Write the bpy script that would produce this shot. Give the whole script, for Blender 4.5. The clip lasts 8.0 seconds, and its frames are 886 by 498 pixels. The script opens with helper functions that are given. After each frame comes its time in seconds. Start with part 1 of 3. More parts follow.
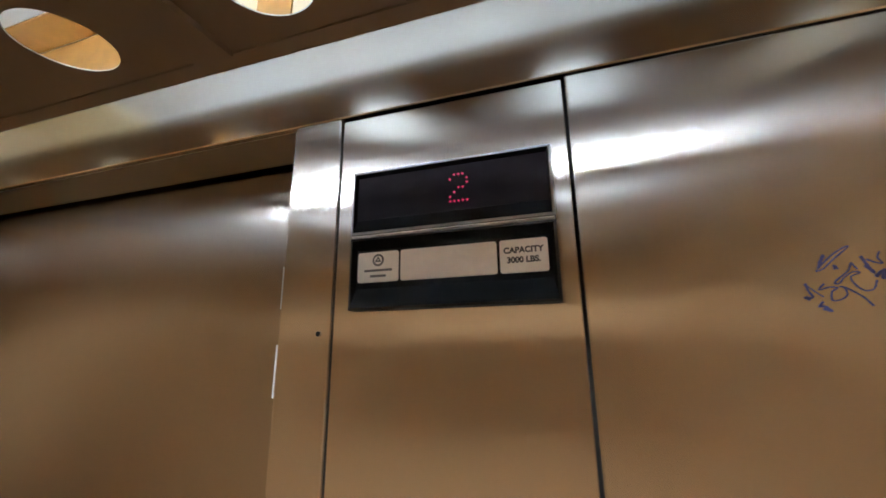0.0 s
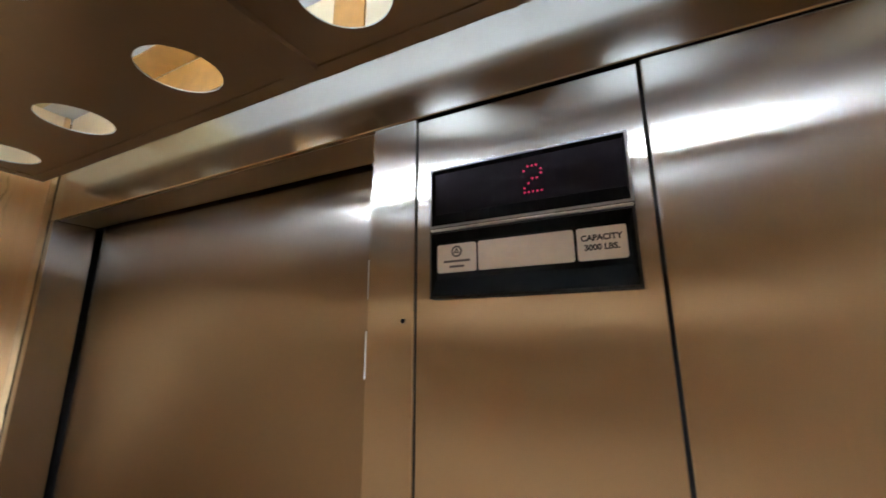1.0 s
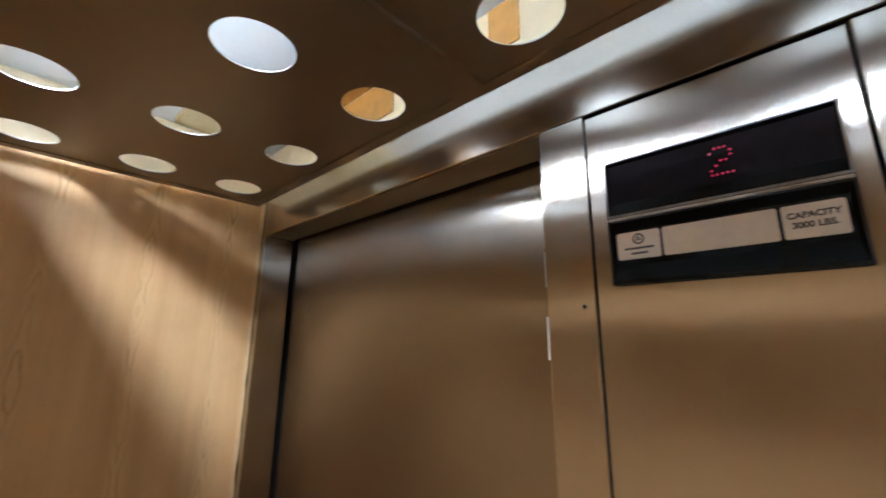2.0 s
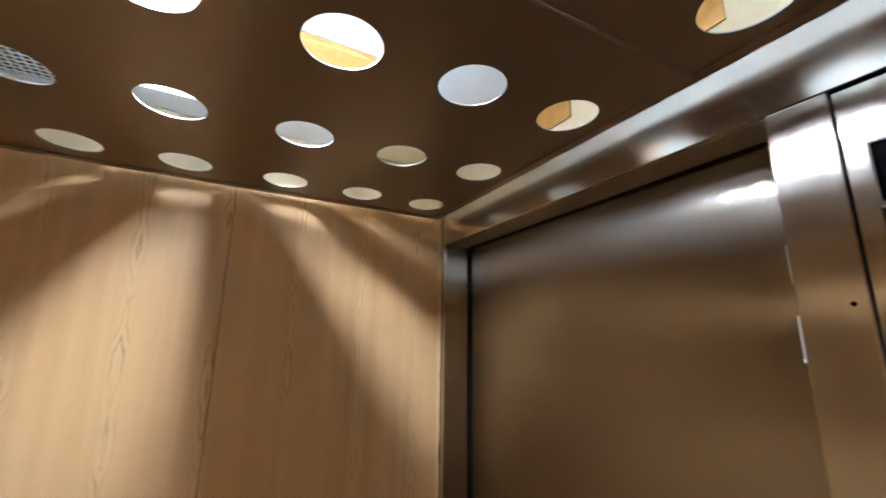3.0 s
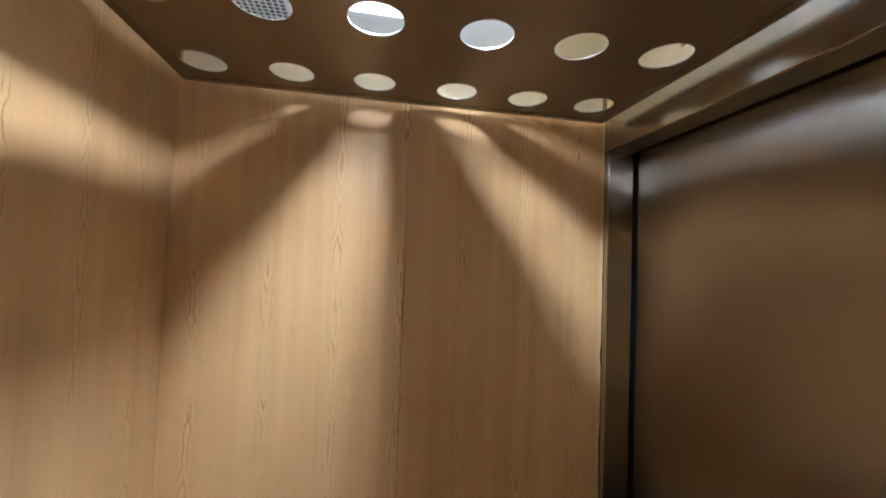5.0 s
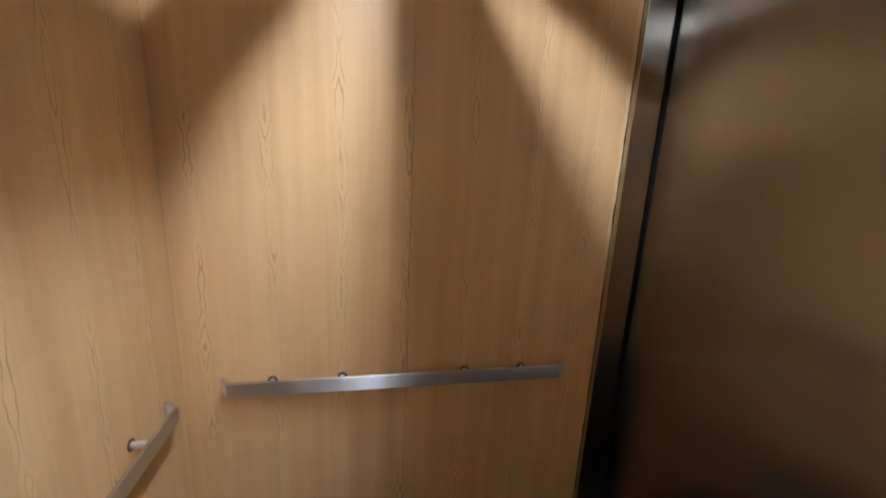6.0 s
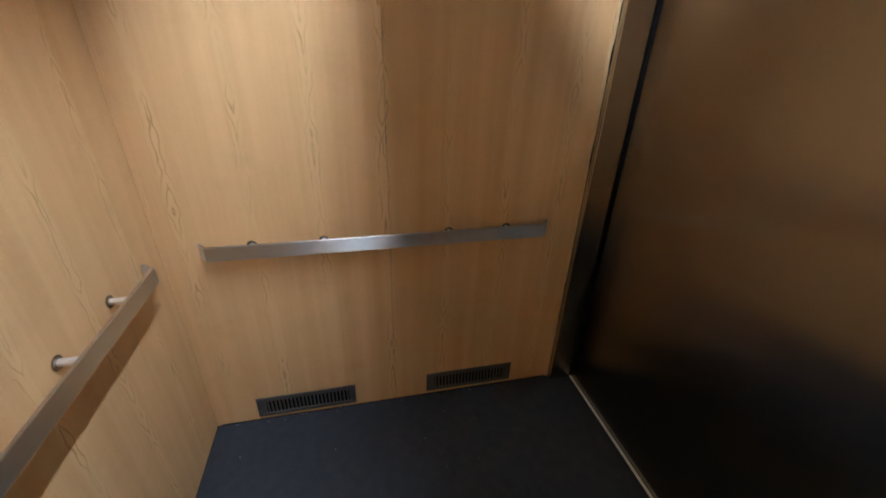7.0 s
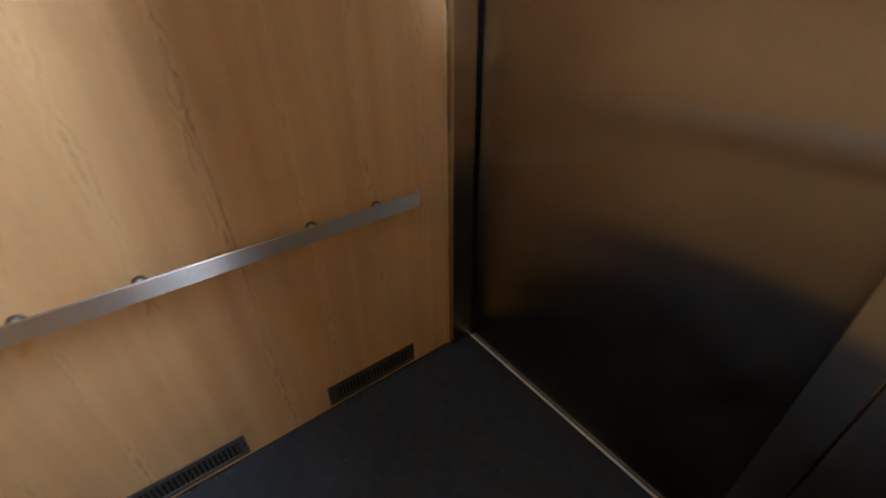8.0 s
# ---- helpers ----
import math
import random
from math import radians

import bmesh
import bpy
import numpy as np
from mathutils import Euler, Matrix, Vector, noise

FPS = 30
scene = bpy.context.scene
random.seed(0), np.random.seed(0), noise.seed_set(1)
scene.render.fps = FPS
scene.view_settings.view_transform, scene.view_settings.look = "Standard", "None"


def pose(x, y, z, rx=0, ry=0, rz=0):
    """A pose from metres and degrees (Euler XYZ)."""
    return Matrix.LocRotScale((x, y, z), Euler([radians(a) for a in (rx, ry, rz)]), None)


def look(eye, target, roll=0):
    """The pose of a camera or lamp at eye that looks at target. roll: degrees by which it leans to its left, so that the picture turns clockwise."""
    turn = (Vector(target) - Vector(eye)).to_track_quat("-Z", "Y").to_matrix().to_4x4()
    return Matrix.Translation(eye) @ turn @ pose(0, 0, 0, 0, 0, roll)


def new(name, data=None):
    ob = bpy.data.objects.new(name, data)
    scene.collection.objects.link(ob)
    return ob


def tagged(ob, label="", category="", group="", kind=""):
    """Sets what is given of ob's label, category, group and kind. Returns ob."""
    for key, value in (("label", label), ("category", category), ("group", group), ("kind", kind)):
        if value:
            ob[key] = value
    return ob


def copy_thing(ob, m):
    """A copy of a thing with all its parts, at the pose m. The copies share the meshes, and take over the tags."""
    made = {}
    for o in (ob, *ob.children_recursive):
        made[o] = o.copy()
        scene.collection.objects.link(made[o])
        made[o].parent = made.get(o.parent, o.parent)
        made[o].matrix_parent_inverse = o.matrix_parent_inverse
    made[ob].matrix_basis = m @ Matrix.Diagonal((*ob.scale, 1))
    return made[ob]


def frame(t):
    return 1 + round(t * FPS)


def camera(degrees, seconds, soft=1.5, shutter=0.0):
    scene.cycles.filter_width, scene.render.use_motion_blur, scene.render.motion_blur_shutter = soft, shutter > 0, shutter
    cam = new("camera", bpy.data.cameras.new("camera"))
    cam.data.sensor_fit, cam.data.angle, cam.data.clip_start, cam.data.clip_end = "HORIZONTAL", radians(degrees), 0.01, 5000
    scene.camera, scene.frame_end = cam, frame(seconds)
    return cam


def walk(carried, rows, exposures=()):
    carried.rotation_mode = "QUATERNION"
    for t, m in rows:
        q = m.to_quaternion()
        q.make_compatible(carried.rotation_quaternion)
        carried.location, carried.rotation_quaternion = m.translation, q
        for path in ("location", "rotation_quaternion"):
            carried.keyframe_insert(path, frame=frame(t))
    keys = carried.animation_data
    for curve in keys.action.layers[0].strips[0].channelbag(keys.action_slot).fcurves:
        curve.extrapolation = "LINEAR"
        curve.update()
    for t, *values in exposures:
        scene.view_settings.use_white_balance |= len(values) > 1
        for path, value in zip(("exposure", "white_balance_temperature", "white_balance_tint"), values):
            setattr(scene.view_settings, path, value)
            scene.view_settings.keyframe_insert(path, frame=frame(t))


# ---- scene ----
cam = camera(95.5, 8.0, soft=1.7, shutter=0.35)
PATH = [
    (0, (1.45, -0.441, 1.813), (0.859, 1.406, 2.302), -0.6),
    (0.5, (1.445, -0.45, 1.814), (0.76, 1.369, 2.285), -0.6),
    (1, (1.437, -0.471, 1.806), (0.575, 1.276, 2.259), -0.2),
    (1.2, (1.431, -0.487, 1.803), (0.489, 1.222, 2.242), -0.1),
    (2.3, (1.378, -0.614, 1.782), (-0.091, 0.67, 2.224), 0.7),
    (2.5, (1.37, -0.645, 1.784), (-0.185, 0.536, 2.217), 0.8),
    (3, (1.356, -0.716, 1.784), (-0.369, 0.198, 2.217), 0.8),
    (3.5, (1.358, -0.784, 1.784), (-0.477, -0.105, 2.199), 1.0),
    (4, (1.368, -0.829, 1.778), (-0.53, -0.315, 2.145), 1.1),
    (4.2, (1.37, -0.836, 1.775), (-0.547, -0.37, 2.103), 1.3),
    (5.3, (1.339, -0.848, 1.665), (-0.63, -0.498, 1.604), 2.0),
    (5.5, (1.324, -0.861, 1.642), (-0.636, -0.497, 1.481), 2.0),
    (6, (1.294, -0.874, 1.574), (-0.615, -0.497, 1.114), 2.7),
    (6.5, (1.289, -0.843, 1.483), (-0.546, -0.486, 0.772), 2.1),
    (7, (1.277, -0.844, 1.43), (-0.442, -0.431, 0.495), 1.8),
    (7.5, (1.178, -0.853, 1.412), (-0.405, -0.218, 0.368), 0.6),
    (8, (1.077, -0.822, 1.397), (-0.276, 0.171, 0.309), -1.1),
]
walk(cam, [(t, look(eye, target, roll)) for t, eye, target, roll in PATH],
     exposures=[(0, 0.05), (1.2, 0.0), (2.5, -0.22), (4.0, -0.26), (5.5, -0.30), (6.5, -0.10), (8.0, -0.18)])

# ---- light: one tube lamp above the dropped ceiling, no daylight ----
LAMP_GLOW = 860.0
world = bpy.data.worlds.new("world")
scene.world = world
world.use_nodes = True
world.node_tree.nodes["Background"].inputs[0].default_value = (0.02, 0.02, 0.02, 1)
world.node_tree.nodes["Background"].inputs[1].default_value = 0.0

# ---- plan, in metres ----
W, D = 1.995, 1.455            # inside width and depth
ZC, ZT = 2.226, 2.445            # dropped ceiling, canopy
ZH = 2.134                     # head of the door opening
X_COL, X_PAN, X_SIDE = 1.083, 1.162, 1.461
HX = [0.186 + 0.3220 * i for i in range(6)]
HY = [-0.162, -0.384, -0.609, -0.852, -1.081, -1.311]
HR = 0.0595


# ---- materials ----
class Mat:
    """A small wrapper for node materials."""

    def __init__(self, name):
        self.m = bpy.data.materials.new(name)
        self.m.use_nodes = True
        self.t = self.m.node_tree
        self.b = self.t.nodes["Principled BSDF"]
        self.co = self.n("ShaderNodeNewGeometry").outputs["Position"]

    def n(self, kind, **props):
        node = self.t.nodes.new(kind)
        for k, v in props.items():
            setattr(node, k, v)
        return node

    def link(self, a, b):
        self.t.links.new(a, b)

    def put(self, name, value):
        s = self.b.inputs[name]
        if hasattr(value, "is_output"):
            self.link(value, s)
        else:
            s.default_value = value

    def scaled(self, sx, sy, sz, shift=None):
        node = self.n("ShaderNodeMapping")
        node.inputs["Scale"].default_value = (sx, sy, sz)
        if shift:
            node.inputs["Location"].default_value = shift
        self.link(self.co, node.inputs["Vector"])
        return node.outputs[0]

    def noise(self, vec, scale=1.0, detail=3.0, rough=0.5, distortion=0.0):
        node = self.n("ShaderNodeTexNoise")
        node.inputs["Scale"].default_value = scale
        node.inputs["Detail"].default_value = detail
        node.inputs["Roughness"].default_value = rough
        node.inputs["Distortion"].default_value = distortion
        self.link(vec, node.inputs["Vector"])
        return node.outputs["Fac"]

    def math(self, op, a, b=0.0, c=0.0):
        node = self.n("ShaderNodeMath", operation=op)
        for i, v in enumerate((a, b, c)):
            if hasattr(v, "is_output"):
                self.link(v, node.inputs[i])
            else:
                node.inputs[i].default_value = v
        return node.outputs[0]

    def span(self, v, a, b, c=0.0, d=1.0):
        node = self.n("ShaderNodeMapRange")
        node.clamp = True
        self.link(v, node.inputs[0])
        for i, x in enumerate((a, b, c, d)):
            node.inputs[i + 1].default_value = x
        return node.outputs[0]

    def mix(self, f, a, b):
        node = self.n("ShaderNodeMix", data_type="RGBA")
        for s, v in ((node.inputs[0], f), (node.inputs[6], a), (node.inputs[7], b)):
            if hasattr(v, "is_output"):
                self.link(v, s)
            else:
                s.default_value = v if isinstance(v, float) else (*v, 1)
        return node.outputs[2]

    def bump(self, height, strength, distance=0.001):
        node = self.n("ShaderNodeBump")
        node.inputs["Strength"].default_value = strength
        node.inputs["Distance"].default_value = distance
        self.link(height, node.inputs["Height"])
        self.put("Normal", node.outputs[0])


def plain(name, colour, rough=0.5, metal=0.0, vary=0.12, scale=60.0, bump=0.0):
    """A simple surface with grain and stains at two scales."""
    k = Mat(name)
    f = k.math("MULTIPLY_ADD", k.noise(k.co, scale, 4), 0.6, k.math("MULTIPLY", k.noise(k.co, scale / 9, 2), 0.4))
    k.put("Base Color", k.mix(k.span(f, 0.3, 0.7), tuple(c * (1 - vary) for c in colour), tuple(min(1, c * (1 + vary)) for c in colour)))
    k.put("Roughness", k.span(f, 0.3, 0.7, rough * 0.9, min(1, rough * 1.12)))
    k.put("Metallic", metal)
    if bump:
        k.bump(k.noise(k.co, scale * 6, 3), bump)
    return k.m


def steel(name, blur, grain, rough=0.3, aniso=0.7, colour=(0.47, 0.45, 0.425), wave=0.0):
    """Brushed stainless steel. blur: direction across the brush lines; grain: scales that draw fine lines along the brush."""
    k = Mat(name)
    lines = k.noise(k.scaled(*grain), 1.0, 5, 0.65)
    smear = k.noise(k.co, 5.0, 4, 0.6)
    tone = k.math("MULTIPLY_ADD", lines, 0.5, k.math("MULTIPLY", smear, 0.5))
    k.put("Base Color", k.mix(k.span(tone, 0.3, 0.7), tuple(c * 0.93 for c in colour), tuple(c * 1.05 for c in colour)))
    k.put("Metallic", 1.0)
    k.put("Roughness", k.math("ADD", k.span(smear, 0.3, 0.75, rough * 0.97, rough * 1.08), k.span(lines, 0.3, 0.7, -0.004, 0.006)))
    k.put("Anisotropic", aniso)
    t = k.n("ShaderNodeCombineXYZ")
    for i in range(3):
        t.inputs[i].default_value = blur[i]
    k.put("Tangent", t.outputs[0])
    if wave:
        k.bump(k.noise(k.co, 2.2, 2), wave, 0.01)
    return k.m


def wood(name, across, centre, pitch=0.212):
    """Pale laminate with upright grain: fine fibres, broad figure, and jagged flame lines at an even pitch."""
    k = Mat(name)
    sep = k.n("ShaderNodeSeparateXYZ")
    k.link(k.co, sep.inputs[0])
    u, z = sep.outputs[across], sep.outputs[2]
    sc = (lambda a, b: k.scaled(a, 1.0, b)) if across == 0 else (lambda a, b: k.scaled(1.0, a, b))
    fibre = k.noise(sc(420.0, 5.0), 1.0, 4, 0.6)
    broad = k.noise(sc(16.0, 0.55), 1.0, 4, 0.55)
    wander = k.noise(sc(1.6, 1.9), 1.0, 2, 0.5)
    # distance from the nearest flame line; the lines of each strip start at a height of their own
    shifted = k.math("ADD", u, k.math("MULTIPLY", k.math("SUBTRACT", wander, 0.5), 0.05))
    phase = k.math("DIVIDE", k.math("SUBTRACT", shifted, centre), pitch)
    cell = k.math("FRACT", phase)
    away = k.math("MULTIPLY", k.math("ABSOLUTE", k.math("SUBTRACT", cell, 0.5)), pitch)
    strip = k.math("MULTIPLY", k.math("FLOOR", phase), 3.7)
    along = k.n("ShaderNodeCombineXYZ")
    k.link(strip, along.inputs[0])
    k.link(z, along.inputs[1])
    inside = k.span(away, 0.008, 0.024, 1.0, 0.0)
    # nested pointed arches: contour lines of the distance against a rise and fall along the height
    pulse = k.noise(along.outputs[0], 3.4, 3, 0.55)
    jag = k.noise(sc(60.0, 14.0), 1.0, 3, 0.6)
    field = k.math("ADD", k.math("MULTIPLY", away, 62.0), k.math("ADD", k.math("MULTIPLY", pulse, 8.5), k.math("MULTIPLY", jag, 0.8)))
    ring = k.math("ABSOLUTE", k.math("SUBTRACT", k.math("FRACT", field), 0.5))
    line = k.span(ring, 0.02, 0.17, 1.0, 0.0)
    gap = k.span(k.noise(sc(9.0, 5.0), 1.0, 2), 0.42, 0.62)
    flame = k.math("MULTIPLY", k.math("MULTIPLY", line, inside), k.math("MULTIPLY_ADD", gap, 0.85, 0.10))
    base = k.mix(k.span(broad, 0.30, 0.70), (0.635, 0.378, 0.174), (0.753, 0.481, 0.238))
    base = k.mix(k.math("MULTIPLY", k.span(fibre, 0.45, 0.75), 0.13), base, (0.51, 0.300, 0.128))
    base = k.mix(k.math("MULTIPLY", inside, 0.38), base, (0.78, 0.535, 0.268))
    base = k.mix(k.math("MULTIPLY", flame, 0.94), base, (0.39, 0.215, 0.083))
    grime = k.span(k.noise(k.co, 3.5, 5, 0.65), 0.52, 0.80, 0.0, 0.22)
    k.put("Base Color", k.mix(grime, base, (0.26, 0.15, 0.07)))
    k.put("Roughness", k.math("MULTIPLY_ADD", fibre, 0.12, 0.36))
    k.put("Specular IOR Level", 0.25)
    k.bump(k.math("SUBTRACT", fibre, k.math("MULTIPLY", flame, 0.5)), 0.05, 0.0006)
    return k.m


def glowing(name, colour, strength):
    k = Mat(name)
    k.put("Base Color", (0.02, 0.005, 0.005, 1))
    k.put("Emission Color", (*colour, 1))
    k.put("Emission Strength", strength)
    return k.m


M_WOOD_Y = wood("laminate_side", 1, -0.845)
M_WOOD_X = wood("laminate_back", 0, 0.05)
M_WOOD_EDGE = plain("laminate_edge", (0.68, 0.46, 0.23), 0.5, 0, 0.12, 40)
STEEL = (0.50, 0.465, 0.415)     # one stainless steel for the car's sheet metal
STEEL_DIMMED = (0.34, 0.305, 0.260)  # darker door finish, dim reflections put into the colour; soffit shares it
UPRIGHT = (500.0, 500.0, 3.0)
M_STEEL = steel("steel_upright_brush", (0.7, 0.7, 0), UPRIGHT, 0.24, 1.0, STEEL, wave=0.12)
M_STEEL_DOOR = steel("steel_door_brush", (0.7, 0.7, 0), UPRIGHT, 0.24, 1.0, STEEL_DIMMED, wave=0.12)
M_STEEL_T = steel("steel_level_brush", (0, 0.7, 0.7), (3.0, 500.0, 500.0), 0.21, 0.5, STEEL)
# soffit colour darkened for the dim door and floor it mirrors
M_SOFFIT = steel("steel_soffit_brush", (0, 1, 0), (3.0, 500.0, 500.0), 0.34, 0.6, STEEL_DIMMED)
M_RAIL_Y = steel("steel_rail_side", (0.7, 0, 0.7), (500.0, 4.0, 500.0), 0.44, 1.0, (0.66, 0.65, 0.64))
M_RAIL_X = steel("steel_rail_back", (0, 0.7, 0.7), (4.0, 500.0, 500.0), 0.44, 1.0, (0.66, 0.65, 0.64))
M_CHROME = plain("polished_chrome", (0.75, 0.74, 0.72), 0.10, 1.0, 0.04)
M_BRONZE = plain("ceiling_bronze_metal", (0.26, 0.19, 0.125), 0.36, 0.35, 0.06, 25)
M_POST = plain("satin_chrome", (0.88, 0.87, 0.85), 0.32, 0.85, 0.04)
M_RIM = plain("cut_aluminium", (0.55, 0.55, 0.54), 0.4, 0.6, 0.05)
M_WHITE = plain("pale_canopy_paint", (0.88, 0.925, 0.94), 0.6, 0, 0.04, 8)
M_CREAM = plain("cream_board", (0.87, 0.73, 0.49), 0.5, 0, 0.06, 20)
M_YELLOW = plain("yellowed_cream_paint", (0.92, 0.79, 0.48), 0.5, 0, 0.05, 20)
M_ENAMEL = plain("white_enamel", (0.92, 0.93, 0.93), 0.4, 0, 0.03, 12)
M_BLACK = plain("black_plastic", (0.004, 0.004, 0.004), 0.45, 0, 0.25, 300, 0.06)
# grey lip, made paler to put glancing ceiling light into its colour
M_BEZEL = plain("satin_grey_lit_edge", (0.30, 0.30, 0.31), 0.45, 0.0, 0.1, 200)
M_BLACK_EDGE = plain("lighter_black_edge", (0.02, 0.02, 0.02), 0.4, 0, 0.2, 200)
M_SCREEN = plain("smoked_screen", (0.006, 0.004, 0.005), 0.6, 0, 0.1)
# near-black: paints the shade of gaps and openings, also backs the walls
M_DARK = plain("dark_gap", (0.010, 0.009, 0.008), 0.8, 0, 0.2)
M_PLATE = plain("cream_plate", (0.90, 0.87, 0.79), 0.45, 0, 0.05, 120)
M_INK = plain("print_ink", (0.03, 0.03, 0.035), 0.6, 0, 0.1)
M_GREY_INK = plain("grey_print", (0.12, 0.12, 0.12), 0.6, 0, 0.1)
M_FLANGE = plain("dark_chrome", (0.32, 0.30, 0.28), 0.2, 1.0, 0.05)
M_BLUE = plain("blue_marker", (0.075, 0.085, 0.30), 0.45, 0, 0.3, 400)
M_VENT = plain("vent_grey_metal", (0.10, 0.097, 0.093), 0.5, 0.3, 0.15, 150)
M_FLOOR = plain("dark_rubber_floor", (0.027, 0.031, 0.038), 0.75, 0, 0.45, 220, 0.5)
M_SILL = plain("worn_aluminium", (0.70, 0.68, 0.64), 0.42, 0.7, 0.2, 120)
M_TAPE = plain("white_tape", (0.62, 0.61, 0.58), 0.5, 0, 0.08, 200)
M_CRUMB = plain("pale_crumbs", (0.6, 0.58, 0.54), 0.7, 0, 0.2, 300)
# amber of the plywood board, also of shade painted above the front
M_AMBER = plain("amber_wood_and_shade", (0.42, 0.21, 0.052), 0.4, 0, 0.18, 30)
M_STAINED = plain("orange_brown_varnish", (0.30, 0.10, 0.025), 0.4, 0, 0.25, 14)
M_CORE = plain("dark_core_board", (0.24, 0.125, 0.05), 0.7, 0, 0.25, 60)
M_LED = glowing("red_led", (1.0, 0.012, 0.11), 0.72)
M_LAMP = glowing("lamp_tube_light", (0.775, 0.90, 1.10), LAMP_GLOW)


for m, spec in ((M_SCREEN, 0.04), (M_BLACK, 0.012), (M_BLACK_EDGE, 0.2), (M_FLOOR, 0.2), (M_DARK, 0.1), (M_VENT, 0.3)):
    m.node_tree.nodes["Principled BSDF"].inputs["Specular IOR Level"].default_value = spec

# ---- building helpers ----
def box(bm, x0, x1, y0, y1, z0, z1, bevel=0.0, seg=1):
    """A box into bm, with bevelled edges."""
    vs = [bm.verts.new((x, y, z)) for x in (x0, x1) for y in (y0, y1) for z in (z0, z1)]
    fs = [bm.faces.new([vs[i] for i in f]) for f in ((0, 1, 3, 2), (4, 6, 7, 5), (0, 4, 5, 1), (2, 3, 7, 6), (0, 2, 6, 4), (1, 5, 7, 3))]
    if bevel:
        es = list({e for f in fs for e in f.edges})
        bmesh.ops.bevel(bm, geom=es, offset=bevel, segments=seg, affect="EDGES", profile=0.5)
    return bm


def tube(bm, a, b, r, seg=20, r2=None):
    """A closed round bar from a to b."""
    a, b = Vector(a), Vector(b)
    m = Matrix.Translation((a + b) / 2) @ (b - a).to_track_quat("Z", "Y").to_matrix().to_4x4()
    bmesh.ops.create_cone(bm, cap_ends=True, segments=seg, radius1=r, radius2=r if r2 is None else r2, depth=(b - a).length, matrix=m)
    return bm


def prism(bm, outline, lift):
    """A solid from a closed outline of points, pushed along the vector lift."""
    lo = [bm.verts.new(p) for p in outline]
    hi = [bm.verts.new(Vector(p) + Vector(lift)) for p in outline]
    n = len(lo)
    bm.faces.new(lo)
    bm.faces.new(hi[::-1])
    for i in range(n):
        bm.faces.new((lo[i], hi[i], hi[(i + 1) % n], lo[(i + 1) % n]))
    bmesh.ops.recalc_face_normals(bm, faces=bm.faces[:])
    return bm


def part(name, bm, material, parent=None, label="", smooth=False):
    """Links a bmesh as one mesh object, under a thing or a part."""
    bmesh.ops.recalc_face_normals(bm, faces=bm.faces[:])
    me = bpy.data.meshes.new(name)
    bm.to_mesh(me)
    bm.free()
    for m in material if isinstance(material, (list, tuple)) else (material,):
        me.materials.append(m)
    if smooth:
        me.shade_smooth()
        for e in me.edges:
            e.use_edge_sharp = False
        me.set_sharp_from_angle(angle=radians(35))
    ob = new(name, me)
    ob.parent = parent
    if label:
        ob["label"] = label
    return ob


def B():
    return bmesh.new()


def empty(name, at=(0, 0, 0)):
    ob = new(name)
    ob.location = at
    ob.empty_display_size = 0.05
    bpy.context.view_layer.update()
    return ob


def under(parent, ob):
    ob.parent = parent
    ob.matrix_parent_inverse = Matrix.Translation(parent.location).inverted()
    return ob


# ---- setting ----
floor = tagged(part("floor", box(B(), 0, W, -D, 0.098, -0.03, 0.0, 0), M_FLOOR), "dark blue-black rubber floor covering with specks of dirt", "floor", kind="structure")
canopy = tagged(part("ceiling_canopy", box(B(), -0.05, W + 0.05, -D - 0.05, 0.05, ZT, ZT + 0.03), M_WHITE), "white painted canopy above the dropped ceiling", "ceiling", kind="structure")


def ring_cell(bm, cx, cy, x0, x1, y0, y1, z0, z1, r):
    """One rectangular piece of ceiling with a round hole through it."""
    angs = [2 * math.pi * i / 48 for i in range(48)] + [math.atan2(y - cy, x - cx) % (2 * math.pi) for x in (x0, x1) for y in (y0, y1)]
    angs = sorted(set(angs))
    rows = []
    for a in angs:
        c, s = math.cos(a), math.sin(a)
        far = min((((x1 if c > 0 else x0) - cx) / c) if abs(c) > 1e-9 else 1e9, (((y1 if s > 0 else y0) - cy) / s) if abs(s) > 1e-9 else 1e9)
        rows.append([bm.verts.new((cx + c * q, cy + s * q, z)) for q, z in ((r, z0), (far, z0), (r, z1), (far, z1))])
    n = len(rows)
    for i in range(n):
        p, q = rows[i], rows[(i + 1) % n]
        bm.faces.new((p[0], q[0], q[1], p[1])).material_index = 0
        bm.faces.new((p[2], p[3], q[3], q[2])).material_index = 2
        bm.faces.new((p[0], p[2], q[2], q[0])).material_index = 1
        bm.faces.new((p[1], q[1], q[3], p[3])).material_index = 0


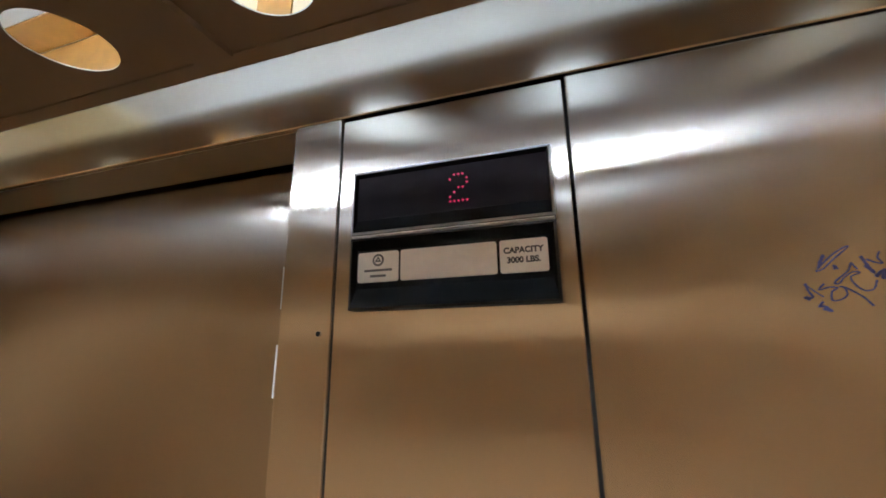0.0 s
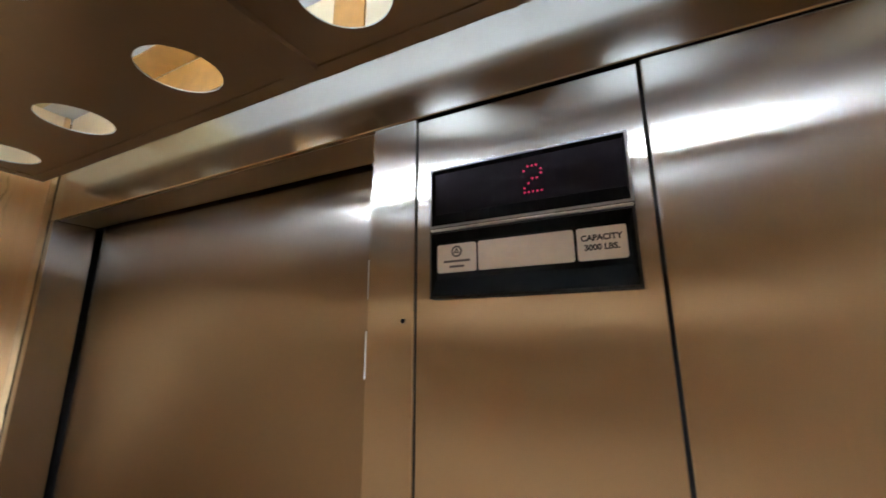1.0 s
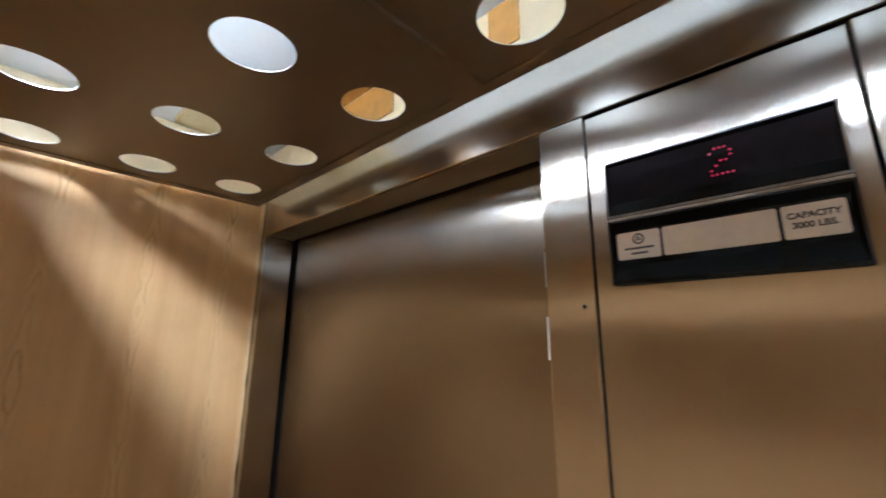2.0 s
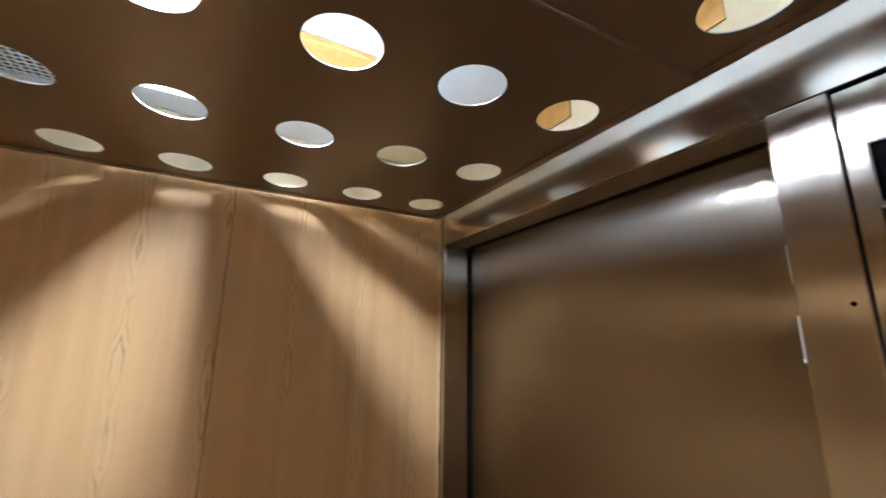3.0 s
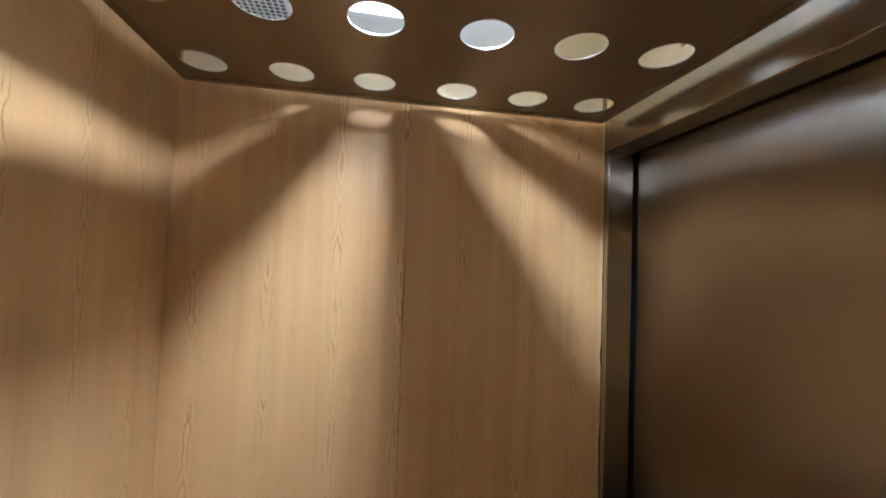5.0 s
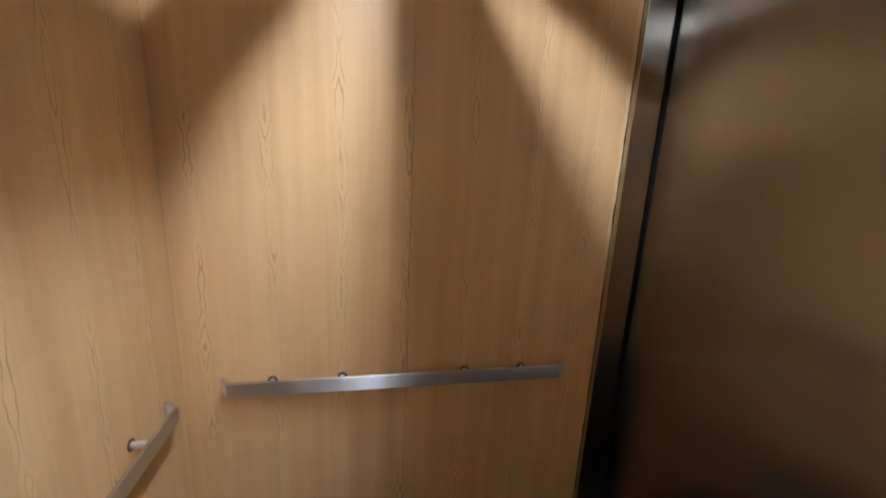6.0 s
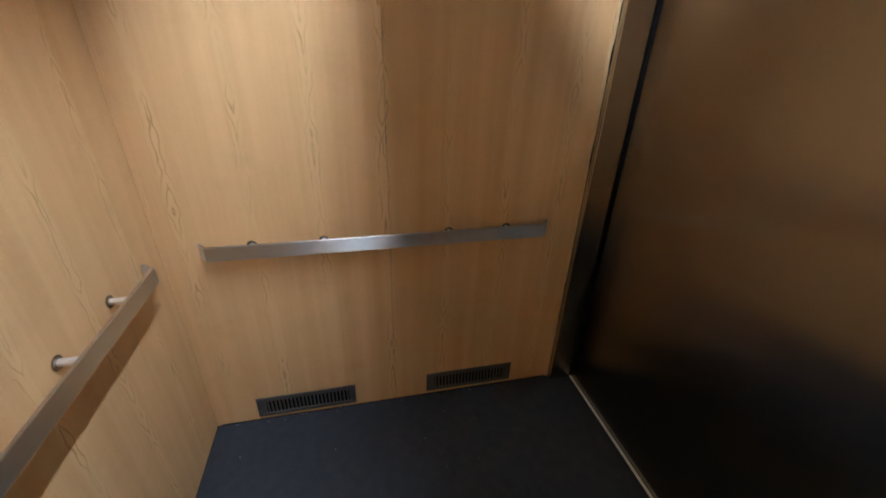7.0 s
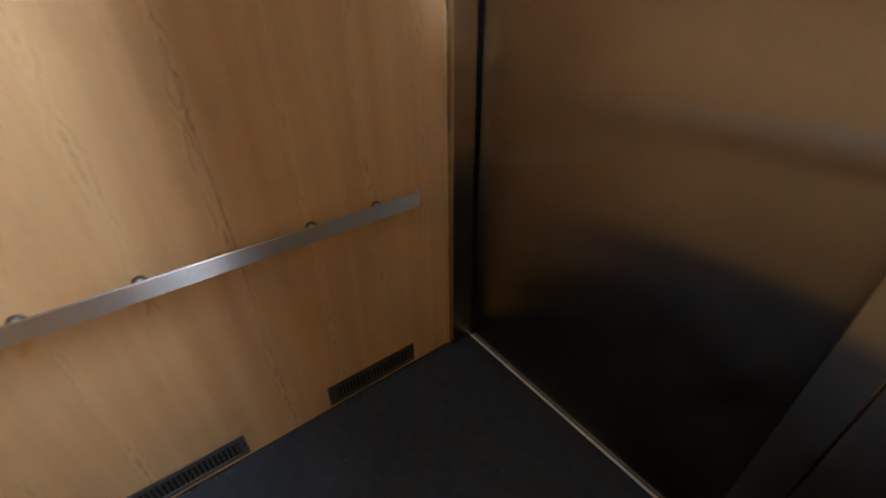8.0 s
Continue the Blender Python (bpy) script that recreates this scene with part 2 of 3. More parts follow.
def build_ceiling():
    bm = B()
    ex0, ex1, ey0, ey1 = 0.050, W - 0.050, -1.412, -0.046   # outer edge of the frame
    fw = 0.027
    cx0, cx1 = 0.962, 1.026                                  # middle strip
    ys = -0.7385                                             # joint across
    g = 0.00035
    px = [(ex0 + fw + g, cx0 - 0.0012), (cx1 + 0.0012, ex1 - fw - g)]
    py = [(ys + 0.0001, ey1 - fw - g), (ey0 + fw + g, ys - 0.0001)]
    z0, z1 = ZC, ZC + 0.0020
    for ix, (xa, xb) in enumerate(px):
        hx = HX[ix * 3:ix * 3 + 3]
        xs = [xa, (hx[0] + hx[1]) / 2, (hx[1] + hx[2]) / 2, xb]
        for iy, (ya, yb) in enumerate(py):
            hy = HY[iy * 3:iy * 3 + 3]
            yy = [yb, (hy[0] + hy[1]) / 2, (hy[1] + hy[2]) / 2, ya]
            for i in range(3):
                for j in range(3):
                    ring_cell(bm, hx[i], hy[j], xs[i], xs[i + 1], yy[j + 1], yy[j], z0, z1, HR)
    # frame round the edge, one step lower, and the strip between the panels
    z0 -= 0.003

    def strip(xa, xb, ya, yb, zz):
        n = 10
        for k in range(n):
            if xb - xa > yb - ya:
                box(bm, xa + (xb - xa) * k / n, xa + (xb - xa) * (k + 1) / n, ya, yb, zz, z1 + 0.012)
            else:
                box(bm, xa, xb, ya + (yb - ya) * k / n, ya + (yb - ya) * (k + 1) / n, zz, z1 + 0.010)

    strip(ex0, ex1, ey1 - fw, ey1, z0)
    strip(ex0, ex1, ey0, ey0 + fw, z0)
    strip(ex0, ex0 + fw, ey0 + fw, ey1 - fw, z0)
    strip(ex1 - fw, ex1, ey0 + fw, ey1 - fw, z0)
    strip(cx0, cx1, ey0 + fw, ey1 - fw, z0 - 0.005)
    # flange that backs the joint across
    strip(ex0 + fw, cx0 - 0.001, ys - 0.010, ys + 0.010, z1 + 0.004)
    strip(cx1 + 0.001, ex1 - fw, ys - 0.010, ys + 0.010, z1 + 0.004)
    # the sheets hang a little towards the middle
    for v in bm.verts:
        a, b = (v.co.x - W / 2) / (W / 2), (v.co.y + D / 2) / (D / 2)
        sag = 0.021 * max(0, 1 - a * a) * max(0, 1 - b * b)
        # the front sheets have dropped at the cross joint, most beside the middle strip
        if ys < v.co.y < ys + 0.2 and v.co.z < z1 + 0.0003 and not cx0 - 0.0001 < v.co.x < cx1 + 0.0001:
            span = max(0, 1 - abs(v.co.x - (cx0 + cx1) / 2) / 0.48)
            sag += 0.006 * span * max(0, 1 - (v.co.y - ys) / 0.13)
            if v.co.y < ys + 0.002:
                v.co.y += 0.0014 * span
        v.co.z -= sag
    ob = part("ceiling", bm, [M_BRONZE, M_RIM, M_ENAMEL])
    return tagged(ob, "bronze-brown metal dropped ceiling with rows of round holes", "ceiling", kind="structure")


ceiling = build_ceiling()

# side walls: a backing board and two laminate panels each, with an open joint
JOINT = -0.7305


def side_wall(name, x, inward):
    lo, hi = sorted((x - inward * 0.050, x - inward * 0.012))
    wall = tagged(part(name, box(B(), lo, hi, -D - 0.05, 0.0, 0, ZT), M_DARK), "lift wall clad in pale oak-look laminate panels", "wall", kind="structure")
    pl, ph = sorted((x - inward * 0.012, x))
    part("panel", box(B(), pl, ph, -D + 0.0136, JOINT - 0.0008, 0.004, 2.262, 0.0008), M_WOOD_Y, wall)
    part("panel", box(B(), pl, ph, JOINT + 0.0008, -0.016, 0.004, 2.262, 0.0008), M_WOOD_Y, wall)
    part("upper_board", box(B(), pl, ph, -D + 0.0136, -0.016, 2.2625, ZT - 0.002, 0.0008), M_CREAM, wall, "cream board above the dropped ceiling")
    bm, prev = B(), None
    for i in range(141):
        z = (ZT - 0.002) * i / 140
        n1 = noise.noise((z * 9.0, 3.1, x)) + 0.6 * noise.noise((z * 42.0, 7.7, x))
        y1 = -0.0018 - 0.0045 * max(0.0, n1)
        row = [bm.verts.new(p) for p in ((pl, -0.0155, z), (ph if inward < 0 else pl, y1, z), (pl if inward < 0 else ph + 0.001, y1, z), (pl if inward < 0 else ph + 0.001, -0.0155, z))]
        if prev:
            for q in range(4):
                bm.faces.new((prev[q], prev[(q + 1) % 4], row[(q + 1) % 4], row[q]))
        else:
            bm.faces.new(row)
        prev = row
    bm.faces.new(prev[::-1])
    part("edge_trim", bm, M_WOOD_EDGE, wall, "worn and chipped pale laminate edge strip")
    part("corner_trim", box(B(), pl, ph + 0.0006 * max(inward, 0), -D, -D + 0.0135, 0.0, ZT - 0.002, 0.0004), M_WOOD_Y, wall, "pale laminate corner strip")
    return wall


wall_left = side_wall("wall_left", 0.0, 1)
# worn laminate edge beside the joint: a ragged sliver of dark core board
bm, prev = B(), None
for i in range(131):
    z = 0.92 + 0.0068 * i
    rag = noise.noise((z * 7.0, 1.3, 4.0)) + 0.7 * noise.noise((z * 31.0, 5.1, 2.0))
    y0 = JOINT - 0.0009 - 0.0050 * max(0.0, rag) * min(1.0, i / 12, (130 - i) / 12)
    row = [bm.verts.new(p) for p in ((-0.0005, y0, z), (0.0003, y0, z), (0.0003, JOINT - 0.0006, z), (-0.0005, JOINT - 0.0006, z))]
    if prev:
        for q in range(4):
            bm.faces.new((prev[q], prev[(q + 1) % 4], row[(q + 1) % 4], row[q]))
    else:
        bm.faces.new(row)
    prev = row
bm.faces.new(prev[::-1])
part("chipped_edge", bm, M_CORE, wall_left, "ragged dark core board where the laminate edge is chipped")
wall_right = side_wall("wall_right", W, -1)
wall_back = tagged(part("wall_back", box(B(), -0.05, W + 0.05, -D - 0.050, -D - 0.012, 0, ZT), M_DARK), "lift back wall clad in pale oak-look laminate panels", "wall", kind="structure")
part("panel", box(B(), 0.0, W / 2 - 0.0012, -D - 0.012, -D, 0.004, ZT - 0.002, 0.0008), M_WOOD_X, wall_back)
part("panel", box(B(), W / 2 + 0.0012, W, -D - 0.012, -D, 0.004, ZT - 0.002, 0.0008), M_WOOD_X, wall_back)

# front wall: steel head, jambs and return panels round the door opening
JAMB = 0.026
Z_AMBER = 2.338                  # lower edge of the amber shade painted above the dropped ceiling
wall_front = tagged(part("wall_front", box(B(), X_PAN - 0.02, W + 0.05, 0.012, 0.10, 0, ZT), M_DARK), "brushed stainless steel lift front wall with door opening", "wall", kind="structure")
part("upper_board", box(B(), 0.0, W, 0.001, 0.012, 2.2785, ZT - 0.002), M_CREAM, wall_front, "cream board above the dropped ceiling")
# amber sheets put the shade on the upper cream board into colour
for xa, xb in ((0.37, 0.69), (0.985, 1.055)):
    part("amber_shade", box(B(), xa, xb, -0.004, 0.0005, Z_AMBER, ZT - 0.0054, 0.0002), M_AMBER, wall_front, "amber sheet painting the shade on the cream board")
bm = box(B(), 0.0, W, 0.0, 0.012, ZH, 2.278, 0.0015)
part("head_panel", bm, M_STEEL_T, wall_front, "head panel brushed lengthwise above the door")
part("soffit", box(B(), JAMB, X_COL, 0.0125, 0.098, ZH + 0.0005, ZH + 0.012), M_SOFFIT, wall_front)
part("head_box", box(B(), -0.05, X_PAN - 0.02, 0.0125, 0.16, ZH + 0.0125, ZT), M_DARK, wall_front)
# hinge-side jamb: narrow face and deep reveal
part("jamb", box(B(), 0.001, JAMB, 0.0, 0.098, 0, ZH - 0.0005, 0.0015), M_STEEL, wall_front, "steel jamb with a deep reveal")
part("jamb_backing", box(B(), -0.05, 0.0005, 0.001, 0.16, 0, ZH - 0.0005), M_DARK, wall_front)
column = part("column", box(B(), X_COL, X_PAN - 0.0018, 0.0, 0.098, 0, ZH - 0.0005, 0.003, 2), M_STEEL, wall_front, "narrow steel entrance column")
part("indicator_panel", box(B(), X_PAN + 0.001, X_SIDE - 0.0018, 0.002, 0.011, 0, ZH - 0.006, 0.0012), M_STEEL, wall_front, "steel return panel below the head")
part("side_panel", box(B(), X_SIDE + 0.0017, W, 0.001, 0.011, 0, ZH - 0.003, 0.0025, 2), M_STEEL, wall_front, "wide steel return panel with scribbled marks")
# keyhole in the column
bm = tube(B(), (1.1440, -0.0008, 1.8345), (1.1440, 0.004, 1.8345), 0.0042, 20)
keyhole = part("keyhole_ring", bm, M_CHROME, column, "bright rim of a small hole", True)
part("keyhole", tube(B(), (1.1440, -0.0012, 1.83454), (1.1440, 0.003, 1.83454), 0.0034, 20), M_DARK, column, "near-black disc painting the shade in a small hole", True)

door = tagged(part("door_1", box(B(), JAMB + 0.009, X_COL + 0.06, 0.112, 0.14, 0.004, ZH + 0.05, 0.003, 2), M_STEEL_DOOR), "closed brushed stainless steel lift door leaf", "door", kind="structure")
# near-black strip puts the shade of the door gap into colour
part("gap_shade", box(B(), JAMB - 0.03, JAMB + 0.0085, 0.125, 0.15, 0.0, ZH + 0.05), M_DARK, door, "near-black strip painting the shade in the door gap")
sill = tagged(part("door_sill", box(B(), JAMB - 0.03, X_COL + 0.06, 0.0985, 0.16, -0.03, 0.0005, 0.001), M_DARK), "dark door sill with a worn aluminium edge", "sill", kind="structure")
part("sill_edge", box(B(), JAMB, X_COL, 0.0990, 0.1105, 0.0006, 0.005, 0.0015), M_SILL, sill, "worn bare aluminium edge strip")


# ---- lamps and what hangs above the dropped ceiling ----
LY, LZ = -0.795, 2.385


def build_lamp(x0, x1):
    """A batten along x: folded reflector, ends closed by added beam-cutting plates, and a bare tube in it."""
    lamp = tagged(empty("ceiling_lamp", ((x0 + x1) / 2, LY, ZT)), "white batten lamp with a glowing fluorescent tube", "lamp")
    # wing edges are unseen; their slopes are set to cut the wall beams
    for prof in ([(-0.058, ZT - 0.014), (-0.142, ZT - 0.147), (-0.140, ZT - 0.150), (-0.054, ZT - 0.014)],
                 [(0.054, ZT - 0.016), (0.098, ZT - 0.109), (0.100, ZT - 0.106), (0.058, ZT - 0.016)]):
        under(lamp, part("reflector", prism(B(), [(x0 - 0.03, LY + y, z) for y, z in prof], (x1 - x0 + 0.06, 0, 0)), M_ENAMEL, None, "white sloping metal reflector wing"))
    under(lamp, part("spine", box(B(), x0 - 0.03, x1 + 0.03, LY - 0.010, LY + 0.010, ZT - 0.030, ZT - 0.0005, 0.002), M_ENAMEL, None, "narrow white spine under the canopy"))
    under(lamp, part("tube", tube(B(), (x0, LY, LZ), (x1, LY, LZ), 0.018, 24), M_LAMP, None, "glowing fluorescent tube", True))
    for xa, xb in ((x0 - 0.022, x0 - 0.0005), (x1 + 0.0005, x1 + 0.022)):
        under(lamp, part("tube_holder", box(B(), xa, xb, LY - 0.012, LY + 0.012, LZ - 0.018, ZT - 0.030, 0.003), M_ENAMEL))
    # unseen plates, added to block the tube's shallow light
    for xa in (x0 - 0.033, x1 + 0.0305):
        under(lamp, part("beam_stop", box(B(), xa, xa + 0.0025, LY - 0.144, LY + 0.102, LZ - 0.106, ZT - 0.001), M_ENAMEL, None, "deep unseen end plate added to cut off shallow beams"))
    return lamp


build_lamp(0.45, W - 0.45)

# board above the holes
tagged(part("plywood_board", box(B(), 0.28, 0.53, -0.66, -0.40, 2.428, ZT - 0.0005, 0.002), M_AMBER), "orange varnished plywood board fixed under the canopy", "board")


tagged(part("cream_board", box(B(), 0.03, 0.36, -0.315, -0.075, ZT - 0.016, ZT - 0.0005, 0.001), M_YELLOW), "cream painted board fixed under the canopy corner", "board")
tagged(part("stained_board", box(B(), 0.02, 0.37, -D + 0.0005, -D + 0.016, 2.275, ZT - 0.004, 0.0015), M_STAINED), "dark orange-brown varnished board against the back wall", "board")
# added amber strip carries the front board's painted shade onto the canopy
tagged(part("amber_shade_strip", box(B(), 0.37, 0.69, -0.070, -0.0042, ZT - 0.0052, ZT - 0.0005, 0.001), M_AMBER), "amber strip painting shade under the canopy edge", "board")


# ---- handrails ----
def build_rail(length, posts, steel_mat, lift):
    """A flat steel bar along +x, its face towards -y, the wall in the plane y = 0; bent ends, round posts."""
    rail = empty("handrail")
    off, th, h, e = 0.052, 0.009, 0.049, 0.026
    outer = [(0, -off + 0.036), (e, -off), (length - e, -off), (length, -off + 0.036)]
    inner = [(length - 0.003, -off + 0.036 + th), (length - e - 0.004, -off + th), (e + 0.004, -off + th), (0.003, -off + 0.036 + th)]
    bm = prism(B(), [(x, y, -h / 2) for x, y in outer + inner], (0, 0, h))
    bmesh.ops.bevel(bm, geom=bm.edges[:], offset=0.0012, segments=2, affect="EDGES")
    part("bar", bm, steel_mat, rail, "flat brushed steel bar with bent ends")
    for p in posts:
        post = part("post", tube(B(), (p, -off + th - 0.001, lift), (p, -0.001, lift), 0.0085, 20), M_POST, rail, "round chrome post", True)
        bm = tube(B(), (p, -0.005, lift), (p, 0, lift), 0.0165, 28, 0.0165)
        bmesh.ops.bevel(bm, geom=[ed for ed in bm.edges if ed.calc_length() < 0.006], offset=0.002, segments=2, affect="EDGES")
        part("flange", bm, M_FLANGE, post, "", True)
    return rail


rail_side = tagged(build_rail(1.195, [0.155, 0.382, 0.816, 1.035], M_RAIL_Y, 0.001), "flat brushed steel handrail along the side wall", "handrail", "handrails")
rail_side.matrix_basis = pose(0, -1.335, 0.807, 0, 0, 90)
rail_back = tagged(build_rail(W - 0.26, [0.170, 0.385, 1.350, 1.565], M_RAIL_X, 0.014), "flat brushed steel handrail along the back wall", "handrail", "handrails")
rail_back.matrix_basis = pose(W - 0.13, -D, 0.812, 0, 0, 180)


# ---- vent grilles in the side wall ----
def build_vent():
    """A low register lying along +x, its face towards -y."""
    vent = empty("vent_grille")
    w, h, b = 0.392, 0.100, 0.017
    bm = box(B(), 0, w, -0.006, -0.0005, 0, b, 0.0015)
    box(bm, 0, w, -0.006, -0.0005, h - b - 0.004, h, 0.0015)
    box(bm, 0, b * 2, -0.0058, -0.0005, b, h - b - 0.004, 0.0012)
    box(bm, w - b * 1.6, w, -0.0058, -0.0005, b, h - b - 0.004, 0.0012)
    part("frame", bm, M_VENT, vent, "dark grey metal frame")
    part("backing", box(B(), b, w - b, -0.0018, -0.0004, b, h - b), M_DARK, vent, "near-black sheet painting the shade of the duct behind the bars")
    n = 22
    slat = None
    for i in range(n):
        x = b * 2 + (w - b * 3.6) * (i + 0.5) / n
        if slat is None:
            slat = part("slat", box(B(), -0.0028, 0.0028, -0.0052, -0.0016, b, h - b - 0.004, 0.0006), M_VENT, vent)
            slat.location.x = x
        else:
            s = new("slat", slat.data)
            s.parent, s.location = vent, (x, 0, 0)
    for x in (0.010, w - 0.010):
        part("screw", tube(B(), (x, -0.0075, h / 2), (x, -0.005, h / 2), 0.0035, 14), M_CHROME, vent, "", True)
    return vent


vent = tagged(build_vent(), "dark grey metal vent grille low in the wood wall", "vent", "wall vents")
vent.matrix_basis = pose(0, -1.292, 0.022, 0, 0, 90)
copy_thing(vent, pose(0, -0.594, 0.022, 0, 0, 90))


# ---- floor indicator and capacity sign ----
def bezel(bm, x0, x1, z0, z1, depth, side, top, bottom):
    """A deep frame whose inner faces slope back to a recessed field."""
    y0, y1 = -depth, 0.001
    o = [(x0, z0), (x1, z0), (x1, z1), (x0, z1)]
    lip = 0.003
    a = [(x0 + lip, z0 + lip), (x1 - lip, z0 + lip), (x1 - lip, z1 - lip), (x0 + lip, z1 - lip)]
    i = [(x0 + side, z0 + bottom), (x1 - side, z0 + bottom), (x1 - side, z1 - top), (x0 + side, z1 - top)]
    rings = [[bm.verts.new((x, y, z)) for x, z in pts] for pts, y in ((o, y1), (o, y0 + 0.0015), (a, y0), (i, y1 - 0.004))]
    for n, (p, q) in enumerate(zip(rings, rings[1:])):
        for k in range(4):
            bm.faces.new((p[k], p[(k + 1) % 4], q[(k + 1) % 4], q[k])).material_index = 1 if n == 1 else 0
    bm.faces.new(rings[0][::-1])
    bm.faces.new(rings[-1])
    bmesh.ops.recalc_face_normals(bm, faces=bm.faces[:])
    return bm


IX0, IX1 = 1.1895, 1.4405
indicator = tagged(empty("floor_indicator", (1.315, 0.0, 1.952)), "black floor indicator showing a red dot-matrix 2", "indicator")
under(indicator, part("housing", bezel(B(), IX0, IX1, 1.9550, 2.040, 0.010, 0.005, 0.006, 0.022), [M_BLACK, M_BEZEL]))
# added bright strip stands in for light caught on the lower lip
under(indicator, part("glint_strip", box(B(), IX0 + 0.001, IX1 - 0.001, -0.0098, 0.001, 1.9513, 1.9538, 0.0006), M_SILL, None, "thin bright strip painting the glint between the housings"))
under(indicator, part("screen", box(B(), IX0 + 0.0052, IX1 - 0.0052, -0.0042, -0.0030, 1.9755, 2.0335), M_SCREEN, None, "smoked dark screen"))
DIGIT = [".###.", "#...#", "....#", "..##.", ".#...", "#....", "#####"]
led_mesh = None
for r, row in enumerate(DIGIT):
    for c, ch in enumerate(row):
        if ch == "#":
            if led_mesh is None:
                bm = tube(B(), (0, -0.0003, 0), (0, 0.0003, 0), 0.00125, 12)
                led = part("led_dot", bm, M_LED, None, "lit red dot")
                led_mesh = led.data
            else:
                led = new("led_dot", led_mesh)
            led.location = (1.3200 + c * 0.0053, -0.0046, 2.0208 - r * 0.0057)
            under(indicator, led)

sign = tagged(empty("capacity_sign", (1.315, 0.0, 1.862)), "black framed capacity sign with three cream plates", "sign")
under(sign, part("housing", bezel(B(), IX0, IX1, 1.861, 1.9500, 0.010, 0.007, 0.0145, 0.026), [M_BLACK, M_BLACK_EDGE]))


def plate(x0, x1, z0, z1, label):
    bm = B()
    r = 0.003
    pts = []
    for cx, cz, a0 in ((x1 - r, z1 - r, 0), (x0 + r, z1 - r, 90), (x0 + r, z0 + r, 180), (x1 - r, z0 + r, 270)):
        for k in range(5):
            a = radians(a0 + k * 22.5)
            pts.append((cx + r * math.cos(a), -0.0052, cz + r * math.sin(a)))
    prism(bm, pts, (0, 0.0018, 0))
    return under(sign, part("plate", bm, M_PLATE, None, label))


PZ0, PZ1 = 1.8945, 1.9320
p_logo = plate(1.1990, 1.2535, PZ0, PZ1, "cream plate with a small round emblem")
plate(1.2565, 1.3735, PZ0, PZ1, "blank cream plate")
p_cap = plate(1.3770, 1.4295, PZ0, PZ1, "cream plate lettered CAPACITY 3000 LBS.")


def lettering(text, x, z, size, parent):
    cu = bpy.data.curves.new("lettering", "FONT")
    cu.body, cu.size, cu.align_x, cu.align_y, cu.extrude = text, size, "CENTER", "CENTER", 0.00015
    cu.offset = size * 0.038
    cu.materials.append(M_INK)
    ob = new("lettering", cu)
    ob.matrix_basis = pose(x, -0.0055, z, 90, 0, 0)
    return under_part(parent, ob)


def under_part(parent, ob):
    bpy.context.view_layer.update()
    ob.parent = parent
    ob.matrix_parent_inverse = parent.matrix_world.inverted()
    return ob


cxp = 1.4030
lettering("CAPACITY", cxp, 1.9195, 0.0092, p_cap)
lettering("3000 LBS.", cxp, 1.9085, 0.0092, p_cap)
# emblem and two unreadable lines on the small plate
ex = 1.2270
for name, radius, seg, y, mat, label in (("emblem", 0.0076, 32, -0.0056, M_GREY_INK, "dark round emblem"),
                                         ("emblem_field", 0.0052, 32, -0.0059, M_PLATE, "pale field inside the emblem"),
                                         ("emblem_mark", 0.0050, 3, -0.0062, M_GREY_INK, "dark three-cornered mark"),
                                         ("emblem_core", 0.0010, 16, -0.0065, M_PLATE, "pale dot in the mark")):
    bm = B()
    bmesh.ops.create_cone(bm, cap_ends=True, segments=seg, radius1=radius, radius2=radius, depth=0.0004, matrix=pose(ex, y, 1.9215, 90, 0, 0))
    under_part(p_logo, part(name, bm, mat, None, label))
for z, hw in ((1.9088, 0.0185), (1.9018, 0.0105)):
    under_part(p_logo, part("print_bar", box(B(), ex - hw, ex + hw, -0.0056, -0.0051, z - 0.0014, z + 0.0014), M_GREY_INK, None, "unreadable line of print"))

# ---- scribble, tape, crumbs ----
scribble = tagged(empty("scribble", (1.66, 0.001, 1.87)), "blue marker scribble on the steel side panel", "graffiti")


def stroke(points, width=0.0013):
    """A flat marker line on the side panel through a few points (u, v), in millimetres from the scribble's middle."""
    pts = [Vector((u / 880, 0, v / 960)) for u, v in points]
    fine = []
    for i in range(len(pts) - 1):
        p0, p1, p2, p3 = pts[max(i - 1, 0)], pts[i], pts[i + 1], pts[min(i + 2, len(pts) - 1)]
        for k in range(6):
            s = k / 6
            fine.append(0.5 * ((2 * p1) + (p2 - p0) * s + (2 * p0 - 5 * p1 + 4 * p2 - p3) * s * s + (3 * p1 - p0 - 3 * p2 + p3) * s ** 3))
    fine.append(pts[-1])
    bm = B()
    rows = []
    for i, p in enumerate(fine):
        d = (fine[min(i + 1, len(fine) - 1)] - fine[max(i - 1, 0)]).normalized()
        side = Vector((-d.z, 0, d.x)) * width * 0.42 * random.uniform(0.7, 1.2)
        at = Vector((1.664, 0.0, 1.866))
        rows.append([bm.verts.new(at + p + side + Vector((0, 0.0004, 0))), bm.verts.new(at + p - side + Vector((0, 0.0004, 0)))])
    for a, b in zip(rows, rows[1:]):
        bm.faces.new((a[0], b[0], b[1], a[1]))
    ret = bmesh.ops.extrude_face_region(bm, geom=bm.faces[:])
    bmesh.ops.translate(bm, verts=[v for v in ret["geom"] if isinstance(v, bmesh.types.BMVert)], vec=(0, 0.0003, 0))
    under(scribble, part("marker_stroke", bm, M_BLUE))


